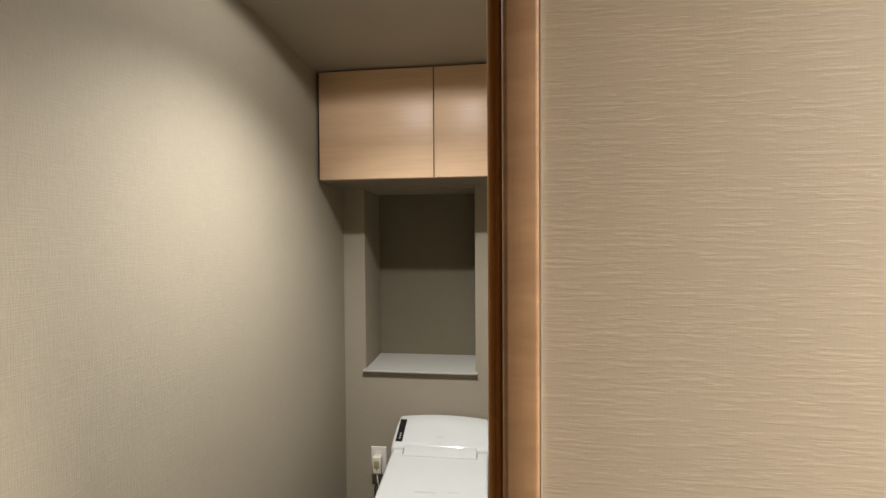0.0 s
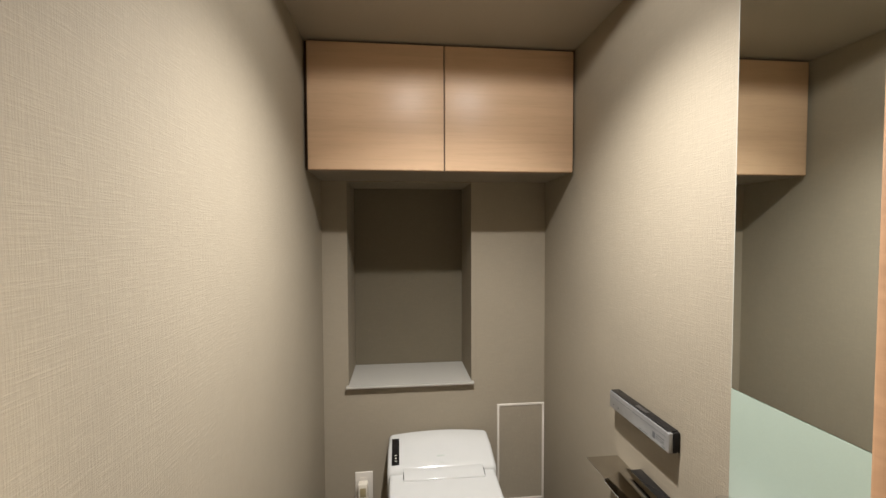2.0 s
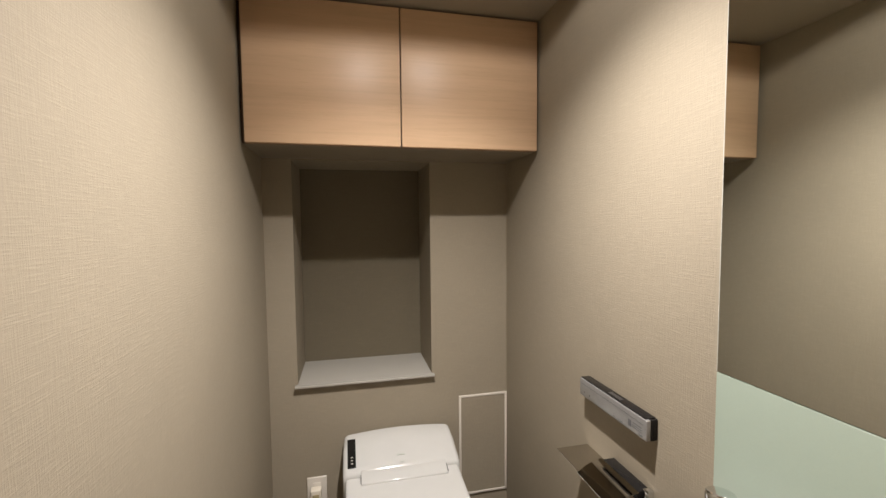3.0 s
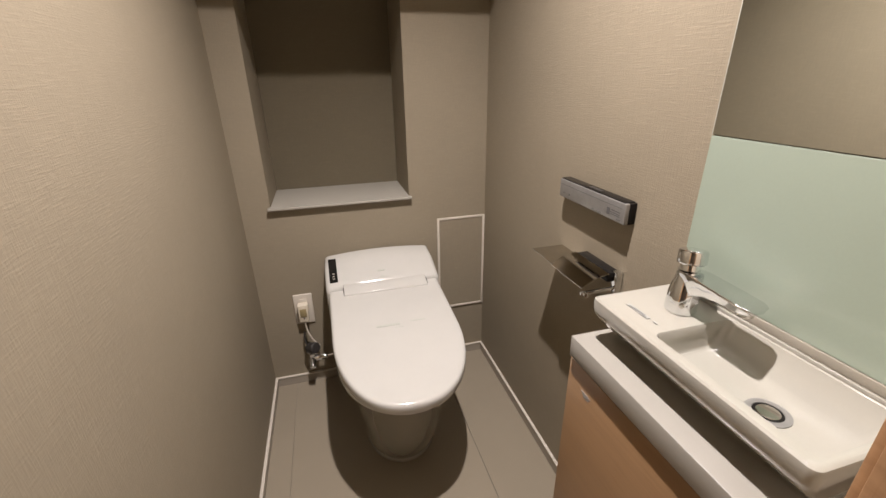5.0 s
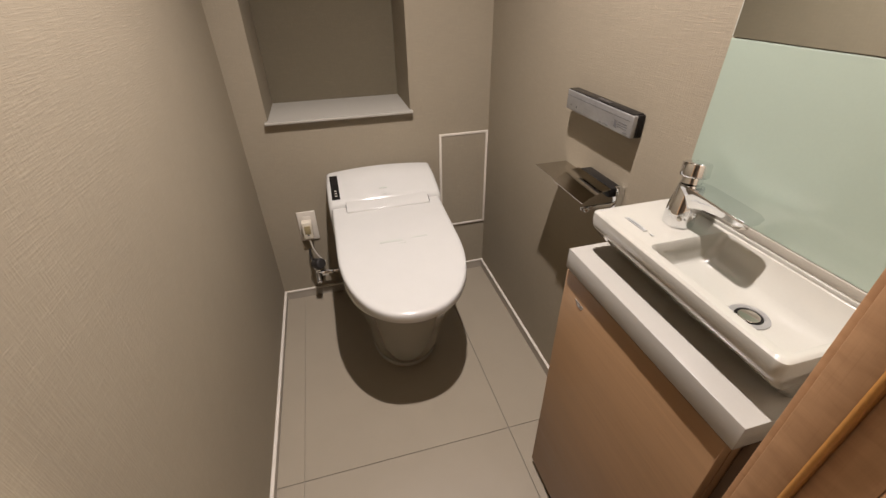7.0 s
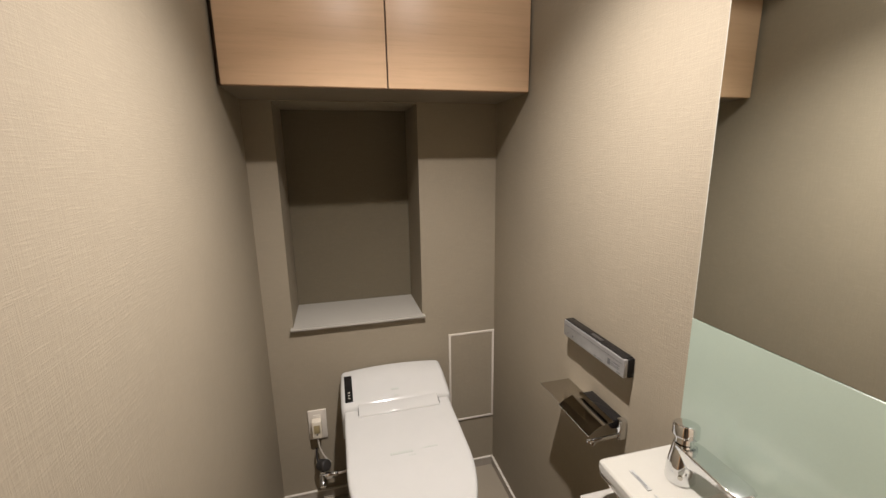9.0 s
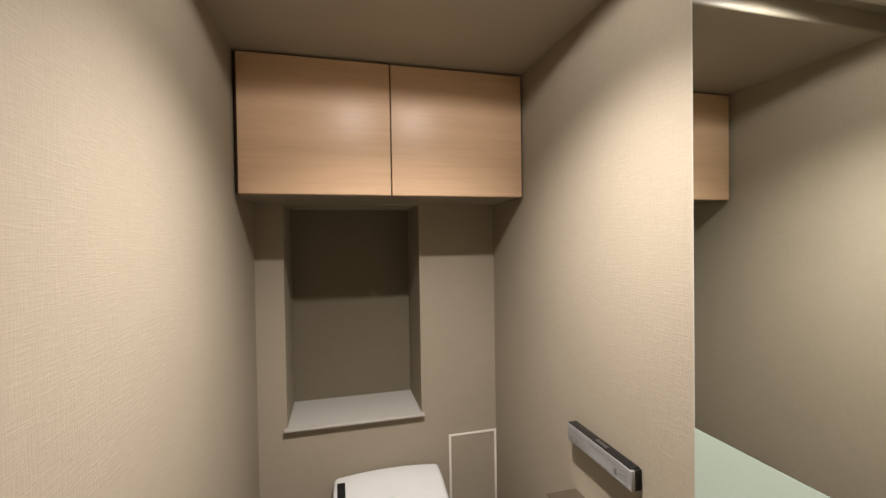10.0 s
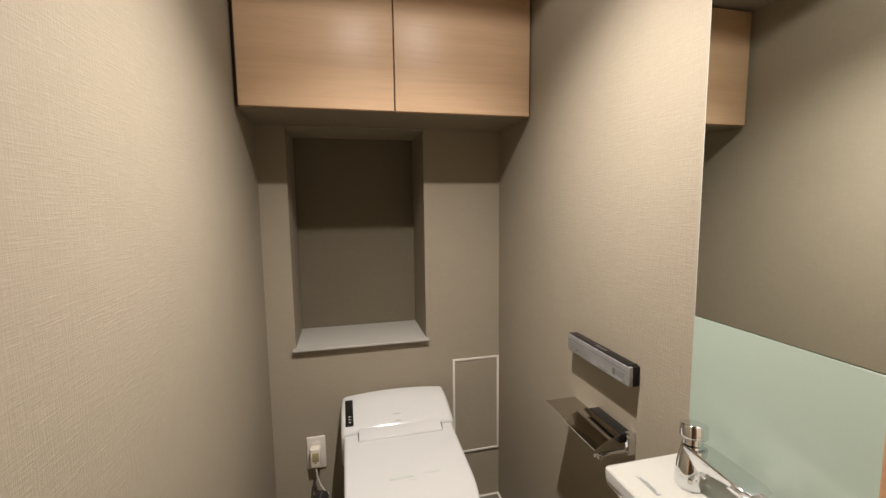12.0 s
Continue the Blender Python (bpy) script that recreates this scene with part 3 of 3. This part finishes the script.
part("neck", tube(bmesh.new(), (0.402, 0.679, 0.913), (0.404, 0.681, 0.924), 0.0155), CHROME, tap)
part("push_button", tube(bmesh.new(), (0.406, 0.682, 0.923), (0.409, 0.685, 0.947), 0.0222, 0.0215, bevel=0.004), CHROME, tap)
SP = [(0.690, 0.873, 0.906, 0.015), (0.677, 0.872, 0.9150, 0.0195), (0.657, 0.880, 0.9160, 0.0215), (0.632, 0.891, 0.9145, 0.0225), (0.600, 0.8955, 0.9125, 0.0232), (0.569, 0.8965, 0.9105, 0.0230), (0.560, 0.899, 0.9085, 0.0195)]
spout = bmesh.new()
rings = []
for y, z0, z1, h in SP:
    cx, r = 0.4020, min(0.0026, (z1 - z0) * 0.3)
    ring = []
    for px, pz, a0 in ((cx + h - r, z1 - r, 0), (cx - h + r, z1 - r, 90), (cx - h * 0.74 + r, z0 + r, 180), (cx + h * 0.74 - r, z0 + r, 270)):
        for k in range(5):
            a = radians(a0 + 22.5 * k)
            ring.append((px + r * math.cos(a), y, pz + r * math.sin(a)))
    rings.append(ring)
part("spout", loft(spout, rings), CHROME, tap)
part("aerator", tube(bmesh.new(), (0.402, 0.576, 0.899), (0.402, 0.576, 0.890), 0.0115, bevel=0.001), STEEL, tap)
part("sensor_dot", tube(bmesh.new(), (0.3815, 0.6605, 0.862), (0.3785, 0.6575, 0.862), 0.004, seg=16), STEEL, tap)

# mirror and splashback above the basin
MX, MY0, MY1, MZ = 0.4585, 0.342, 0.747, 1.117
mirror = thing("wall_mirror", (MX, 0.545, MZ), "tall frameless mirror on the wall above the basin", "mirror")
part("glass", cube(MX, XR - 0.0006, MY0, MY1 - 0.0019, MZ, HIGH - 0.004), MIRROR, mirror)
part("edge", cube(MX + 0.0004, XR - 0.0006, MY1 - 0.0017, MY1, MZ, HIGH - 0.004), EDGE_GLASS, mirror, "pale polished glass edge")
splash = thing("splashback", (MX, 0.545, 0.863), "mint-green back-painted glass splashback under the mirror", "splashback")
part("pane", cube(MX + 0.0004, XR - 0.0006, MY0, MY1, 0.8655, MZ - 0.0015, bevel=0.0008, seg=1), MINT, splash)
part("channel", cube(0.4567, XR - 0.0006, MY0, MY1, 0.8505, 0.865, bevel=0.001), ALU, splash, "beige aluminium channel")

# remote control in its wall holder
remote = thing("toilet_remote", (0.45, 1.016, 0.94), "silver toilet remote control with black ends on the wall", "remote control")
part("holder", cube(0.449, XR - 0.0005, 0.892, 1.140, 0.918, 0.9600, bevel=0.001), BLACK, remote, "black back holder")
face = part("face", cube(0.4365, 0.4475, 0.8880, 1.1435, 0.9165, 0.9615, bevel=0.002, seg=3), SILVER, remote)
part("end_cap", cube(0.4478, 0.4640, 0.8875, 0.8940, 0.9160, 0.9625, bevel=0.002, seg=3), BLACK, remote, "black end cap")
part("top_panel", cube(0.4390, 0.4640, 0.8945, 1.1420, 0.9605, 0.9640, bevel=0.001), BLACK, remote, "black top with hidden buttons")
part("seam", cube(0.4361, 0.4367, 0.8965, 1.1410, 0.9490, 0.9498), INK, face)
for y0, y1, z0, z1 in ((0.899, 0.912, 0.9215, 0.9235), (0.903, 0.931, 0.938, 0.940), (0.903, 0.934, 0.933, 0.9345), (0.903, 0.934, 0.929, 0.9302), (0.965, 0.985, 0.9215, 0.923), (0.99, 1.0, 0.9215, 0.923),
                       (1.095, 1.099, 0.927, 0.931), (1.120, 1.123, 0.928, 0.931), (1.02, 1.04, 0.9645, 0.9646)):
    if z1 < 0.96:
        part("print_line", cube(0.4360, 0.4366, y0, y1, z0, z1), INK, face)
part("print_label", cube(0.4361, 0.4366, 0.936, 0.946, 0.926, 0.941), INK, face)
part("top_button", cube(0.4440, 0.4540, 0.985, 1.030, 0.9638, 0.9652, bevel=0.0006), RUBBER, remote)

# paper holder
holder = thing("paper_holder", (XR, 1.02, 0.77), "polished steel paper holder with a small shelf, empty", "paper holder")
part("shelf", cube(0.372, XR - 0.001, 1.036, 1.148, 0.7690, 0.7708, bevel=0.0006, seg=1), STEEL, holder)
flap = bmesh.new()
rows = []
for k in range(9):
    u = k / 8
    x = 0.432 - 0.066 * u
    z = 0.7985 - 0.0265 * u + 0.005 * math.sin(math.pi * u)
    rows.append((x, z))
low = [[(x, y, z) for x, z in rows] + [(x, y, z - 0.0016) for x, z in reversed(rows)] for y in (0.902, 1.036)]
part("cover_flap", loft(flap, low), STEEL, holder)
# solid black block drawn in place of the dark recess behind the flap
part("opening_block", cube(0.4330, XR - 0.0005, 0.906, 1.033, 0.775, 0.7975, bevel=0.002), BLACK, holder, "black block standing in for the dark opening behind the flap")
part("arm", cube(0.362, 0.460, 0.8965, 0.9015, 0.757, 0.766, bevel=0.002), CHROME, holder)
part("bracket", cube(0.445, XR - 0.0005, 0.893, 0.909, 0.750, 0.802, bevel=0.003), CHROME, holder)
part("roller", tube(bmesh.new(), (0.372, 0.897, 0.761), (0.372, 0.888, 0.761), 0.006, bevel=0.001), CHROME, holder)

# ---- ceiling fittings ----
down = thing("downlight", (LAMP[0], LAMP[1], HIGH), "small recessed downlight with a white trim ring, lit", "downlight")
part("trim_ring", ring_shape(LAMP, 0.040, 0.052, HIGH - 0.004, HIGH + 0.002), CREAM, down)
part("lamp", tube(bmesh.new(), (LAMP[0], LAMP[1], HIGH - 0.0005), (LAMP[0], LAMP[1], HIGH - 0.003), 0.0395), GLOW, down, "glowing warm lamp glass")
vent = thing("ceiling_vent", (-0.33, 0.84, HIGH), "white plastic ceiling extractor grille with dark slots", "vent")
VX0, VX1, VY0, VY1 = -0.42, -0.235, 0.745, 0.930
part("backing", cube(VX0 + 0.02, VX1 - 0.02, VY0 + 0.02, VY1 - 0.02, HIGH - 0.004, HIGH - 0.0008), BLACK, vent)
for x0, x1, y0, y1 in ((VX0, VX0 + 0.025, VY0, VY1), (VX1 - 0.025, VX1, VY0, VY1), (VX0 + 0.025, VX1 - 0.025, VY0, VY0 + 0.025), (VX0 + 0.025, VX1 - 0.025, VY1 - 0.025, VY1)):
    part("frame_side", cube(x0, x1, y0, y1, HIGH - 0.008, HIGH - 0.0006, bevel=0.003), CREAM, vent)
for k in range(9):
    y = VY0 + 0.030 + k * 0.0143
    part("slat", cube(VX0 + 0.0255, VX1 - 0.0255, y, y + 0.006, HIGH - 0.0072, HIGH - 0.0042), CREAM, vent)
for place in (HALL, HALL_END):
    hall = thing("hall_downlight", (place[0], place[1], HTOP), "assumed small recessed corridor downlight out of view, lit", "downlight", "corridor downlights")
    part("trim_ring", ring_shape(place, 0.040, 0.052, HTOP - 0.004, HTOP + 0.002), CREAM, hall)
    part("lamp", tube(bmesh.new(), (place[0], place[1], HTOP - 0.0005), (place[0], place[1], HTOP - 0.003), 0.0395), GLOW, hall, "glowing warm lamp glass")

# ---- floor tiles ----
J = 0.0012
for x0, x1 in ((XL, -0.378), (-0.378, 0.247), (0.247, XR)):
    for y0, y1 in ((YH + 0.04, 0.893), (0.893, YB)):
        a, b = (0.0004 if abs(x + 0.378) < 1e-6 else J for x in (x0, x1))   # the border's joint is tighter
        part("tile", cube(x0 + a, x1 - b, y0 + J, y1 - J, -0.010, 0.0, bevel=0.0006, seg=1), TILE, floor)
